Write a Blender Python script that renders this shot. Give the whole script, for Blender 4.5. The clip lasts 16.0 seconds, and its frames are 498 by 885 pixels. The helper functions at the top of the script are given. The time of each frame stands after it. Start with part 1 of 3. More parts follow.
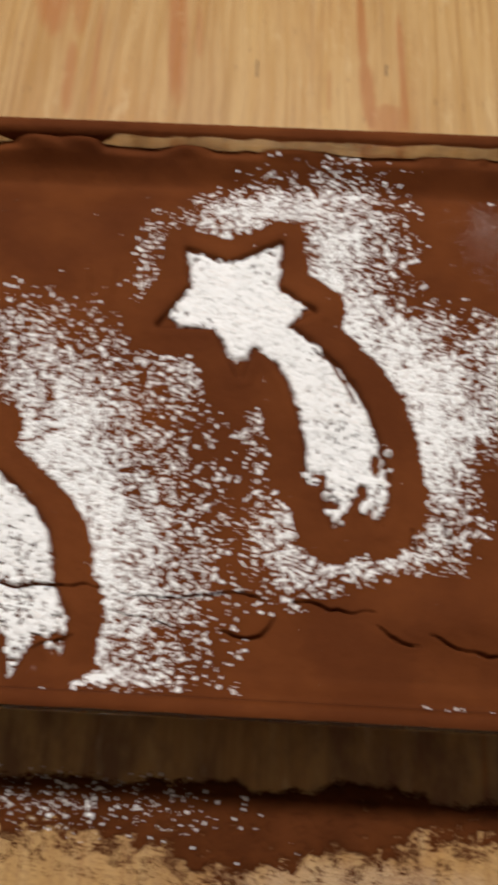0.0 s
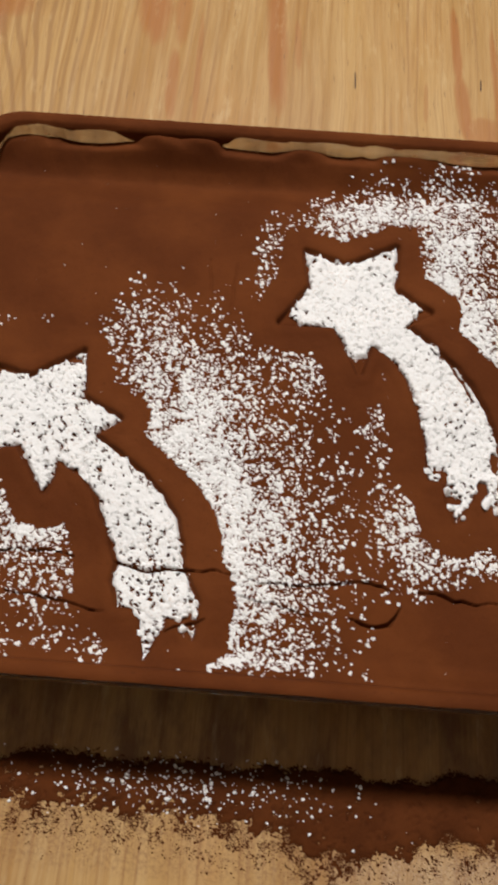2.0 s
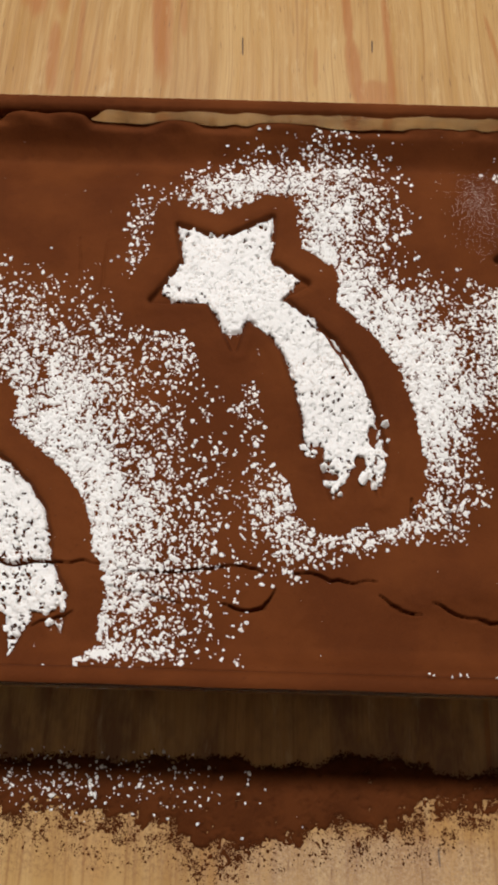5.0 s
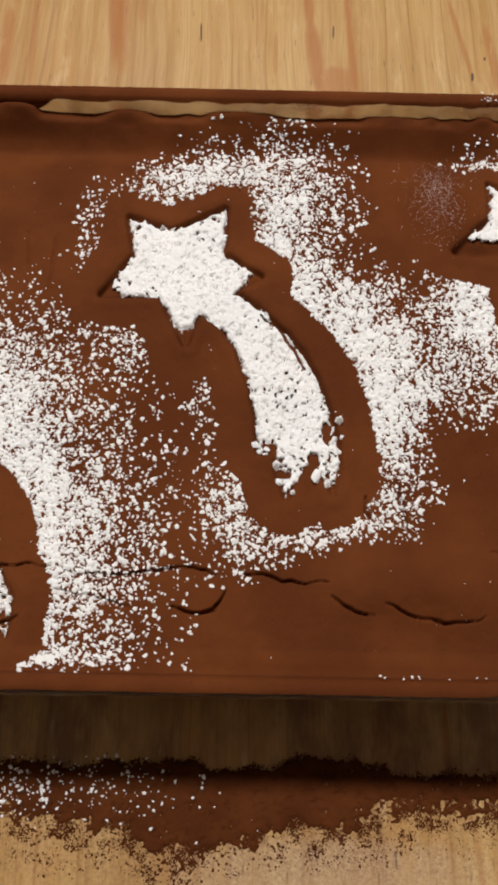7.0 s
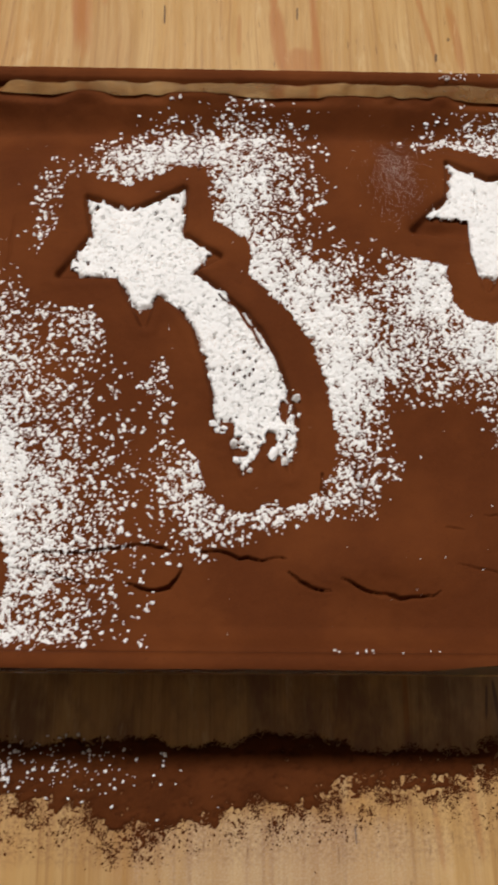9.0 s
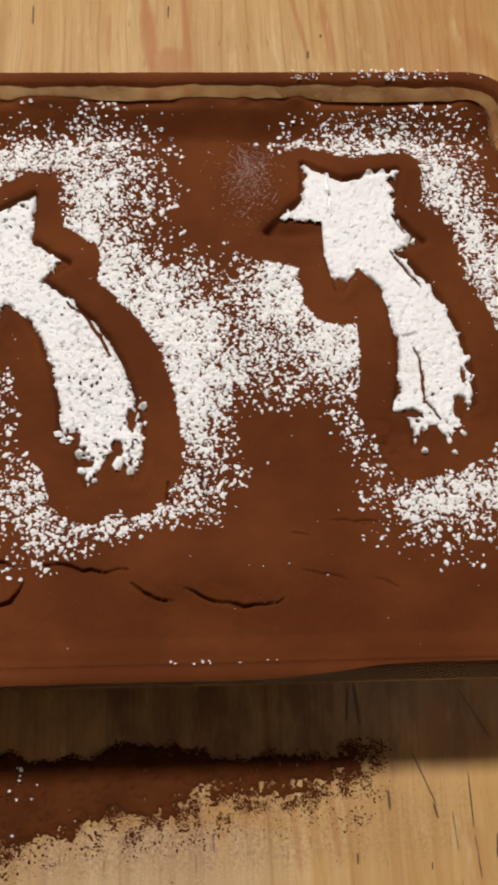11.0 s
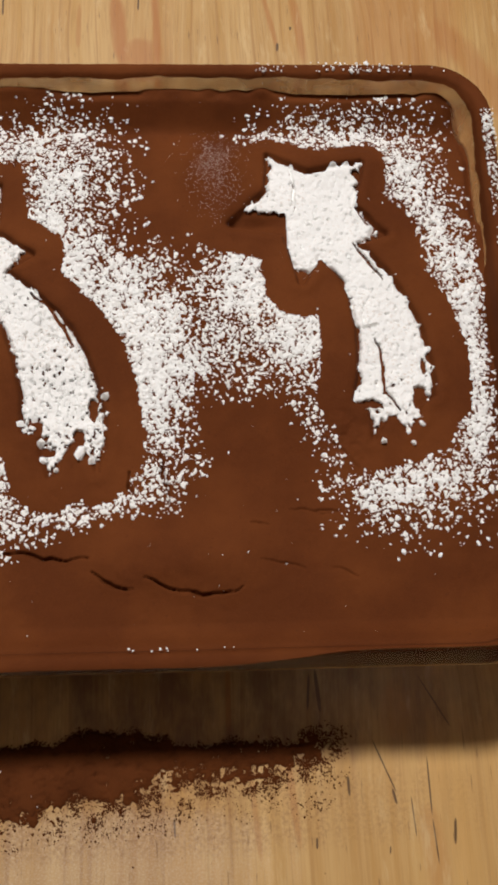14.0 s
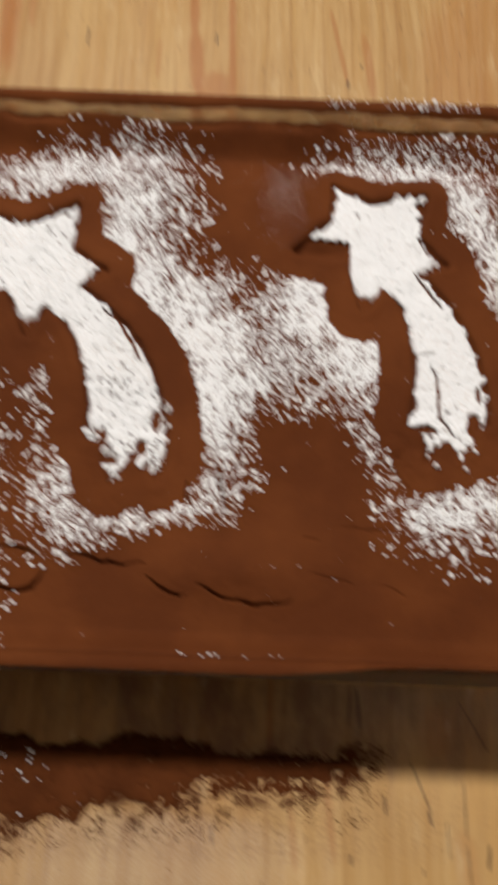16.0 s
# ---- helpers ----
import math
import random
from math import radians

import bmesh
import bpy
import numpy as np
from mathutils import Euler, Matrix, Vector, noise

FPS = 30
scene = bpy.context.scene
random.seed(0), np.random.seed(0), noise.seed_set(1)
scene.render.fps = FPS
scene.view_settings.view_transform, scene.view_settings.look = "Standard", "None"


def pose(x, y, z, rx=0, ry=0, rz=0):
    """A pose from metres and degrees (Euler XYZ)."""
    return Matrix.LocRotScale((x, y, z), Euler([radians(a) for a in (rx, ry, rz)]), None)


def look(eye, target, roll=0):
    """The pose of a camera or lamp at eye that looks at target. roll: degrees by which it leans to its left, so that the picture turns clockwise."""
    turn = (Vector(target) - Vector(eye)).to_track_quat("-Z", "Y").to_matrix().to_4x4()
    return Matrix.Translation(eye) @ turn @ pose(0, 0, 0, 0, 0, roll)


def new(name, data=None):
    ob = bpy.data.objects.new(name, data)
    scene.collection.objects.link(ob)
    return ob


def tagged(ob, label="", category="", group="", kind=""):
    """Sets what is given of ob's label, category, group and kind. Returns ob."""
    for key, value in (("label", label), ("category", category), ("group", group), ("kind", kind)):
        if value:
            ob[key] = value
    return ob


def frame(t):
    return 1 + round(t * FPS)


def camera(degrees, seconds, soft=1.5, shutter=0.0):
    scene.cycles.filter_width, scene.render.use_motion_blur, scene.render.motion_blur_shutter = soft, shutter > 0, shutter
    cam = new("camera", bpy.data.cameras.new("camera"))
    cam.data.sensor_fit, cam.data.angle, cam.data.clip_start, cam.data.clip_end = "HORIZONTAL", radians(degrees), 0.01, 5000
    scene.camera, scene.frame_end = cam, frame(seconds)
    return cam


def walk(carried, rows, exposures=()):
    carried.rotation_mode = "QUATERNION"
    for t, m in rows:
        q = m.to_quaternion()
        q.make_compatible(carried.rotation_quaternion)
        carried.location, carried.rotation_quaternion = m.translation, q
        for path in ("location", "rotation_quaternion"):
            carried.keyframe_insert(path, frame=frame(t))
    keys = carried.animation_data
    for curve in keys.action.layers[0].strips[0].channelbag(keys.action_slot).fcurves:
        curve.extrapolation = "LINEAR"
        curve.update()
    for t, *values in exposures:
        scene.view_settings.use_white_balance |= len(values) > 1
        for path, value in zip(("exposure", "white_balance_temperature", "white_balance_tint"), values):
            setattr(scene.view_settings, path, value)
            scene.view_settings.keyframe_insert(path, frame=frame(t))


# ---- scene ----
cam = camera(30.6, 16.0, soft=3.4, shutter=0.55)
PATH = [
    (0, (0.0134, -0.1335, 0.3478), (-0.032, 0.5817, -1.5222), -0.64),
    (0.1, (0.0058, -0.134, 0.349), (-0.0522, 0.5896, -1.521), -1.3),
    (0.2, (0.0003, -0.1347, 0.3483), (-0.0591, 0.5835, -1.5217), -1.23),
    (0.5, (-0.014, -0.136, 0.349), (-0.085, 0.595, -1.511), -1.3),
    (1, (-0.03, -0.14, 0.352), (-0.101, 0.605, -1.503), -0.3),
    (1.5, (-0.036, -0.144, 0.354), (-0.115, 0.622, -1.492), -1.2),
    (2, (-0.031, -0.148, 0.352), (-0.075, 0.606, -1.5), 1.1),
    (2.5, (-0.015, -0.145, 0.349), (-0.057, 0.585, -1.513), 0.1),
    (3, (-0.002, -0.139, 0.348), (-0.035, 0.593, -1.513), 0.1),
    (3.2, (0.002, -0.137, 0.345), (-0.013, 0.583, -1.521), 1.1),
    (5.3, (0.012, -0.143, 0.343), (0.005, 0.565, -1.527), 0.9),
    (5.5, (0.015, -0.144, 0.343), (0.005, 0.562, -1.529), 0.5),
    (6, (0.02, -0.139, 0.342), (0.02, 0.564, -1.531), 1.1),
    (6.5, (0.023, -0.134, 0.341), (0.035, 0.561, -1.535), 1.5),
    (7, (0.023, -0.135, 0.338), (0.032, 0.55, -1.541), 1.8),
    (7.5, (0.027, -0.135, 0.339), (0.047, 0.543, -1.543), 2.6),
    (8, (0.026, -0.141, 0.339), (0.043, 0.543, -1.54), 2.5),
    (8.5, (0.025, -0.143, 0.338), (0.07, 0.534, -1.543), 4.9),
    (9, (0.035, -0.14, 0.337), (0.061, 0.532, -1.547), 2.7),
    (9.5, (0.046, -0.134, 0.335), (0.11, 0.526, -1.552), 5.2),
    (10, (0.05, -0.133, 0.334), (0.13, 0.522, -1.554), 6.7),
    (10.2, (0.057, -0.133, 0.335), (0.126, 0.521, -1.554), 5.4),
    (12.3, (0.09, -0.136, 0.338), (0.199, 0.507, -1.553), 8.1),
    (12.5, (0.089, -0.135, 0.337), (0.208, 0.505, -1.554), 9.1),
    (13, (0.089, -0.134, 0.337), (0.21, 0.52, -1.549), 9.2),
    (13.5, (0.089, -0.135, 0.339), (0.188, 0.519, -1.549), 7.3),
    (14, (0.09, -0.136, 0.34), (0.183, 0.5, -1.554), 7.0),
    (14.3, (0.0905, -0.1369, 0.3414), (0.1938, 0.5175, -1.5286), 7.21),
    (14.5, (0.092, -0.136, 0.344), (0.206, 0.535, -1.536), 8.1),
    (14.7, (0.092, -0.1383, 0.344), (0.2002, 0.5314, -1.526), 7.82),
    (15, (0.09, -0.14, 0.342), (0.181, 0.513, -1.546), 6.8),
    (15.3, (0.0876, -0.1378, 0.3411), (0.1645, 0.5008, -1.5289), 5.92),
    (15.5, (0.089, -0.1346, 0.342), (0.1464, 0.4871, -1.528), 5.79),
    (15.7, (0.0884, -0.1386, 0.3393), (0.1209, 0.5215, -1.5307), 5.91),
    (15.9, (0.09, -0.1425, 0.3435), (0.107, 0.5154, -1.5265), 4.07),
    (16, (0.0851, -0.1443, 0.3474), (0.0828, 0.5565, -1.5226), 2.05),
]
walk(cam, [(t, look(eye, target, roll)) for t, eye, target, roll in PATH])

# ---- light: one round ceiling lamp beyond the dish, in a closed warm room ----
world = bpy.data.worlds.new("room_air")
world.use_nodes = True
world.node_tree.nodes["Background"].inputs[0].default_value = (0.02, 0.018, 0.015, 1)
scene.world = world
lamp_data = bpy.data.lights.new("ceiling_light", "AREA")
lamp_data.shape, lamp_data.size, lamp_data.energy = "DISK", 0.20, 26.6
lamp_data.color = (1.0, 0.955, 0.93)
lamp = new("ceiling_light", lamp_data)
lamp.matrix_world = look((-0.10, 0.62, 1.56), (-0.05, 0.0, 0.0))
scene.view_settings.exposure = 0.0


# ---- numbers and fields ----
def value_noise(x, y, size, seed):
    """Smooth random field from 0 to 1 with cells of that size."""
    rng = np.random.RandomState(seed)
    table = rng.rand(256, 256)
    u, v = np.asarray(x) / size + 1000.37, np.asarray(y) / size + 1000.71
    iu, iv = np.floor(u).astype(int), np.floor(v).astype(int)
    fu, fv = u - iu, v - iv
    fu, fv = fu * fu * (3 - 2 * fu), fv * fv * (3 - 2 * fv)
    a, b = table[iu % 256, iv % 256], table[(iu + 1) % 256, iv % 256]
    c, d = table[iu % 256, (iv + 1) % 256], table[(iu + 1) % 256, (iv + 1) % 256]
    return (a * (1 - fu) + b * fu) * (1 - fv) + (c * (1 - fu) + d * fu) * fv


def fractal(x, y, size, seed, octaves=3):
    total, weight = 0.0, 0.0
    for k in range(octaves):
        w = 0.5 ** k
        total = total + w * value_noise(x, y, size / 2 ** k, seed + k)
        weight += w
    return total / weight


def ramp(v, lo, hi):
    t = np.clip((v - lo) / (hi - lo), 0, 1)
    return t * t * (3 - 2 * t)


def segment_distance(x, y, a, b):
    ax, ay, bx, by = *a, *b
    dx, dy = bx - ax, by - ay
    t = np.clip(((x - ax) * dx + (y - ay) * dy) / (dx * dx + dy * dy), 0, 1)
    return np.hypot(x - ax - t * dx, y - ay - t * dy), t


def polygon_distance(x, y, pts):
    """Signed distance to a polygon, negative inside."""
    d = np.full(np.shape(x), 1e9)
    inside = np.zeros(np.shape(x), bool)
    for a, b in zip(pts, pts[1:] + pts[:1]):
        d = np.minimum(d, segment_distance(x, y, a, b)[0])
        cross = (a[1] > y) != (b[1] > y)
        inside ^= cross & (x < (b[0] - a[0]) * (y - a[1]) / (b[1] - a[1] + 1e-15) + a[0])
    return np.where(inside, -d, d)


def rounded_rect(x, y, cx, hx, hy, r):
    qx, qy = np.abs(x - cx) - (hx - r), np.abs(y) - (hy - r)
    return np.hypot(np.maximum(qx, 0), np.maximum(qy, 0)) + np.minimum(np.maximum(qx, qy), 0) - r


# ---- the stencil: a five-pointed star with a curved, forked tail ----
STAR = [(0.0152, 0.0258), (-0.0046, 0.0158), (-0.0206, 0.0212), (-0.0176, 0.0056), (-0.0290, -0.0118), (-0.0075, -0.0115),
        (0.0022, -0.0306), (0.0065, -0.0180), (0.0195, -0.0092), (0.0287, -0.0032), (0.0148, 0.0065)]
TAIL_OUTER = [(0.0060, -0.0040), (0.0195, -0.0092), (0.0300, -0.0180), (0.0375, -0.0255), (0.0442, -0.0335), (0.0492, -0.0425)]
TAIL_INNER = [(0.0280, -0.0580), (0.0252, -0.0450), (0.0205, -0.0320), (0.0150, -0.0240), (0.0065, -0.0180)]
# the forked end came out differently in each print
FORKS = (
    [(0.0508, -0.0520), (0.0506, -0.0601), (0.0532, -0.0665), (0.0562, -0.0730), (0.0538, -0.0850), (0.0515, -0.0790), (0.0453, -0.0775), (0.0412, -0.0840),
     (0.0377, -0.0912), (0.0358, -0.0738), (0.0288, -0.0728), (0.0268, -0.0640)],
    [(0.0528, -0.0530), (0.0543, -0.0600), (0.0562, -0.0680), (0.0568, -0.0770), (0.0540, -0.0850), (0.0490, -0.0765), (0.0452, -0.0748), (0.0420, -0.0800),
     (0.0382, -0.0872), (0.0350, -0.0790), (0.0342, -0.0718), (0.0290, -0.0710)],
    [(0.0530, -0.0525), (0.0548, -0.0600), (0.0550, -0.0640), (0.0508, -0.0685), (0.0510, -0.0730), (0.0484, -0.0782), (0.0440, -0.0740), (0.0407, -0.0752),
     (0.0374, -0.0838), (0.0344, -0.0745), (0.0286, -0.0718), (0.0288, -0.0640)])
TAILS = [TAIL_OUTER + fork + TAIL_INNER for fork in FORKS]
TAIL_END = (0.0427, -0.0700)
# place and turn of the three prints
PRINTS = ((-0.1155, -0.0175, 7.0), (-0.0012, 0.0394, 0.0), (0.1303, 0.0545, -13.0))


def print_distance(x, y, k):
    cx, cy, turn = PRINTS[k]
    c, s = math.cos(radians(turn)), math.sin(radians(turn))
    u, v = (x - cx) * c + (y - cy) * s, -(x - cx) * s + (y - cy) * c
    return np.minimum(polygon_distance(u, v, STAR) - 0.0005, polygon_distance(u, v, TAILS[k]) - 0.0002), u, v


CRACKS = (
    ((-0.158, -0.071), (-0.131, -0.070), (-0.113, -0.069), (-0.096, -0.070)),
    ((-0.082, -0.071), (-0.070, -0.073), (-0.059, -0.072), (-0.040, -0.072)),
    ((-0.036, -0.074), (-0.016, -0.075), (-0.006, -0.073), (0.007, -0.072), (0.014, -0.074)),
    ((0.023, -0.073), (0.030, -0.074), (0.036, -0.0765), (0.051, -0.076)),
    ((0.0525, -0.0805), (0.0555, -0.0835), (0.0590, -0.0855), (0.0655, -0.0865)),
    ((0.069, -0.0832), (0.075, -0.0858), (0.081, -0.0880), (0.088, -0.0890), (0.095, -0.0884), (0.101, -0.0865)),
    ((0.000, -0.085), (0.007, -0.087), (0.014, -0.086), (0.018, -0.080)),
    ((-0.117, -0.083), (-0.099, -0.086), (-0.083, -0.088)),
    ((-0.038, -0.080), (-0.025, -0.082), (-0.013, -0.085)),
    ((-0.061, -0.093), (-0.053, -0.090), (-0.049, -0.088)),
    ((0.063, -0.047), (0.064, -0.052), (0.066, -0.055)),
    ((0.0745, -0.042), (0.076, -0.050), (0.078, -0.058)),
    ((0.022, 0.089), (0.020, 0.074)),
)
FINE_CRACKS = (
    ((0.108, -0.078), (0.115, -0.079), (0.122, -0.081)),
    ((-0.059, 0.054), (-0.058, 0.036)), ((-0.048, 0.053), (-0.050, 0.029)), ((-0.060, 0.018), (-0.057, 0.025)),
    ((0.131, -0.081), (0.139, -0.084)), ((0.125, -0.062), (0.134, -0.061)), ((0.104, -0.065), (0.110, -0.066)),
    ((0.1235, 0.0745), (0.1250, 0.0640), (0.1235, 0.0540)), ((0.1475, 0.006), (0.1530, 0.0075)),
    ((-0.113, -0.002), (-0.115, -0.012)), ((0.118, -0.060), (0.128, -0.063), (0.134, -0.061)), ((0.128, -0.034), (0.137, -0.040), (0.142, -0.047)),
)
SUGAR_CRACKS = (((0.1510, 0.001), (0.1530, -0.009), (0.1530, -0.018), (0.158, -0.026)), ((0.0275, 0.0215), (0.0340, 0.0150), (0.0395, 0.0075), (0.0435, 0.0000)),
                ((0.1455, 0.0405), (0.152, 0.031), (0.155, 0.0255)), ((0.156, 0.031), (0.163, 0.0245)), ((0.147, 0.056), (0.1525, 0.049)))
# hollows where the sugar broke away: x, y, half sizes
BITES = ((0.0512, -0.0235, 0.0016, 0.0042), (0.0300, -0.0345, 0.0030, 0.0016), (0.0455, -0.0385, 0.0022, 0.0030), (0.1655, -0.0215, 0.0026, 0.0042), (0.1480, -0.0235, 0.0030, 0.0014),
         (0.1675, -0.0090, 0.0010, 0.0030))


def crack_depth(x, y, lines, width):
    """0 to 1: how deep the cracks cut, tapering to their ends."""
    wx = x + (fractal(x, y, 0.005, 61, 2) - 0.5) * 0.0022
    wy = y + (fractal(x, y, 0.005, 67, 2) - 0.5) * 0.0022
    deep = np.zeros(np.shape(x))
    for line in lines:
        n = len(line) - 1
        for k in range(n):
            d, t = segment_distance(wx, wy, line[k], line[k + 1])
            s = (k + t) / n
            w = width * (0.30 + 0.70 * np.sin(np.pi * np.clip(s, 0.04, 0.96)) ** 0.7)
            deep = np.maximum(deep, np.clip(1 - d / w, 0, 1))
    return deep


DISH_X, DISH_HX, DISH_HY, DISH_R = 0.0185, 0.1825, 0.1135, 0.024
CAKE_Z = 0.0452


def cake_height(x, y):
    x, y = np.asarray(x, float), np.asarray(y, float)
    z = CAKE_Z + (fractal(x, y, 0.05, 3) - 0.5) * 0.0030 + (fractal(x, y, 0.012, 9) - 0.5) * 0.0010
    z = z + (fractal(x, y, 0.0022, 14, 2) - 0.5) * 0.00022
    # low swelling behind the front cracks, and the slope down to the front edge
    z = z + 0.0042 * np.exp(-((x - 0.082) / 0.022) ** 2 - ((y + 0.077) / 0.011) ** 2)
    z = z + 0.0012 * np.exp(-((x - 0.002) / 0.014) ** 2 - ((y + 0.080) / 0.006) ** 2)
    z = z + 0.0044 * ramp(-y, 0.0975, 0.1068)
    for k in range(3):
        d, u, v = print_distance(x, y, k)
        d = d + (fractal(x, y, 0.004, 21 + k) - 0.5) * 0.0009
        whole = 1.0 if k < 2 else ramp(np.hypot(x - 0.104, y - 0.047), 0.008, 0.014)
        z = z - 0.0017 * whole * (1 - 0.75 * ramp(-v, 0.066, 0.074)) * np.exp(-((d - 0.0001) / 0.00080) ** 2)
        z = z - 0.0026 * ramp(-d, -0.0010, 0.0012) * (1 - 0.35 * ramp(-v, 0.064, 0.072))
        z = z + 0.0005 * np.exp(-((d - 0.0035) / 0.0022) ** 2)
    # torn hollow under one point of the right-hand print
    z = z - 0.0030 * np.exp(-((x - 0.111) / 0.0085) ** 2 - ((y - 0.0500) / 0.0032) ** 2)
    z = z - 0.0016 * np.exp(-((x - 0.101) / 0.0022) ** 2 - ((y - 0.0490) / 0.0022) ** 2)
    z = z - (0.0017 + 0.0020 * value_noise(x, y, 0.006, 77)) * crack_depth(x, y, CRACKS, 0.00085) - 0.0011 * crack_depth(x, y, FINE_CRACKS, 0.0006)
    # a trough along the back and the bank that climbs from it to the glass
    z = z - 0.0062 * ramp(y, 0.076, 0.0940) + 0.0096 * ramp(y, 0.0920, 0.1070)
    edge = rounded_rect(x, y, DISH_X, DISH_HX - 0.0080, DISH_HY - 0.0080, 0.018)
    climb = fractal(x, y, 0.020, 33)
    z = z + np.where(y < -0.08, 0.0008, -0.0022 + 0.0034 * ramp(climb, 0.35, 0.8)) * ramp(edge, -0.0035, 0.0)
    z = z + 0.0042 * np.exp(-((x + 0.078) / 0.026) ** 2) * ramp(edge, -0.008, 0.0) * (y > 0.05)
    z = z + 0.0030 * (fractal(x, y, 0.0045, 39) - 0.5) * np.exp(-((x - 0.137) / 0.010) ** 2 - ((y + 0.036) / 0.012) ** 2)
    return z


# blobs of sifted sugar: x, y, spread across, spread along, turn, strength
SIFTED_WEST = (
    (-0.055, -0.038, 0.0100, 0.034, 22, 1.5), (-0.036, -0.030, 0.018, 0.036, 22, 0.80), (-0.027, -0.080, 0.015, 0.018, 0, 0.55),
    (-0.050, -0.1035, 0.022, 0.0030, 0, 1.5), (-0.107, -0.059, 0.012, 0.009, 0, 0.7), (-0.126, -0.057, 0.012, 0.012, 0, 0.45),
    (-0.107, -0.083, 0.015, 0.012, 0, 0.50), (-0.083, 0.018, 0.010, 0.0110, 0, 0.36), (-0.129, 0.021, 0.014, 0.0024, 0, 0.2),
    (-0.036, 0.060, 0.0044, 0.013, 0, 0.36))
SIFTED_MIDDLE = (
    (-0.001, 0.077, 0.014, 0.008, 20, 1.05), (0.020, 0.088, 0.016, 0.009, 0, 0.6), (0.036, 0.063, 0.008, 0.021, 0, 1.2),
    (0.051, 0.071, 0.011, 0.019, 0, 0.45), (0.054, 0.021, 0.009, 0.018, 25, 1.3), (0.0735, -0.014, 0.0062, 0.022, 5, 1.6),
    (0.074, 0.012, 0.016, 0.018, 0, 0.45), (0.055, -0.058, 0.020, 0.004, 18, 0.9), (0.019, -0.054, 0.006, 0.011, 15, 0.9),
    (-0.018, 0.006, 0.005, 0.005, 0, 0.7), (0.010, -0.011, 0.0044, 0.008, 0, 0.5), (0.009, -0.044, 0.0022, 0.012, 0, 0.2))
SIFTED_EAST = (
    (0.107, 0.018, 0.011, 0.011, 0, 1.10), (0.128, 0.003, 0.009, 0.009, 0, 1.7), (0.100, -0.007, 0.022, 0.008, 0, 0.70),
    (0.077, 0.011, 0.018, 0.012, 0, 0.34), (0.103, 0.029, 0.008, 0.006, 0, 0.8), (0.137, 0.089, 0.016, 0.0036, 0, 1.0),
    (0.146, 0.097, 0.026, 0.005, 0, 0.55), (0.170, 0.070, 0.0095, 0.014, 20, 1.0), (0.180, 0.036, 0.006, 0.016, 15, 1.3),
    (0.186, 0.001, 0.0034, 0.024, 0, 1.5), (0.182, -0.033, 0.0050, 0.014, 0, 0.8), (0.162, -0.0525, 0.017, 0.0060, 8, 1.3),
    (0.158, -0.066, 0.016, 0.007, 0, 0.42), (0.129, -0.030, 0.005, 0.010, 12, 0.60))
# front edge of the spilt cocoa along the table, and how thick it lies there
SPILT_X = (-0.20, -0.13, -0.09, -0.05, -0.018, -0.006, 0.012, 0.030, 0.050, 0.070, 0.090, 0.110, 0.128, 0.140)
SPILT_FRONT = (-0.145, -0.1475, -0.149, -0.1485, -0.1480, -0.1560, -0.1555, -0.1500, -0.1490, -0.1465, -0.1440, -0.143, -0.1425, -0.136)
SPILT_THICK = (0.8, 0.90, 1.05, 1.15, 1.35, 1.7, 1.8, 1.7, 1.20, 1.05, 1.0, 0.95, 0.65, 0.0)


def blobs(x, y, rows):
    total = np.zeros(np.shape(x))
    for cx, cy, sx, sy, turn, amp in rows:
        c, s = math.cos(radians(turn)), math.sin(radians(turn))
        u, v = (x - cx) * c + (y - cy) * s, -(x - cx) * s + (y - cy) * c
        total = total + amp * np.exp(-0.5 * ((u / sx) ** 2 + (v / sy) ** 2))
    return total


def sugar_density(x, y):
    n = blobs(x, y, SIFTED_WEST) + blobs(x, y, SIFTED_MIDDLE) + blobs(x, y, SIFTED_EAST)
    n = np.maximum(1.5 * n * (0.35 + 1.3 * fractal(x, y, 0.006, 41)) - 0.10, 0)
    n = n * ramp(y, -0.1090, -0.0975 - 0.006 * fractal(x, y, 0.005, 45))
    nearest = 1.0
    for k in range(3):
        d, u, v = print_distance(x, y, k)
        d = d + (fractal(x, y, 0.007, 51 + k) - 0.5) * 0.0022
        nearest = np.minimum(nearest, d)
        gap = 0.0110 + 0.0022 * ramp(-v, 0.015, 0.045) - 0.0014 * ramp(-v, 0.062, 0.082) - 0.0024 * ramp(v, 0.008, 0.026)
        gap = gap + (0.0010, 0.0, 0.0)[k] * np.exp(-((v + 0.056) / 0.014) ** 2) - (0.0008, 0.0, 0.0)[k]
        n = n * ramp(d, gap, gap + 0.0014)
    return n * (1 + 0.7 * np.exp(-np.maximum(nearest - 0.0115, 0) / 0.0055))


def cocoa_density(x, y):
    """About 1.5 where the cocoa lies thick, fading to nothing over the wood."""
    front = np.interp(x, SPILT_X, SPILT_FRONT) + 0.007 * (fractal(x, y, 0.016, 71) - 0.5)
    back = -0.1290 - 0.0060 * ramp(fractal(x, y * 0.3, 0.020, 75), 0.3, 0.8) - 0.0025 * ramp(-x, 0.0, 0.05)
    over = y - front
    n = ramp(over, -0.0075, 0.0050) + 0.55 * ramp(over, -0.0200, -0.0010) ** 1.4
    return n * np.interp(x, SPILT_X, SPILT_THICK) * ramp(back - y, -0.0022, 0.0028)


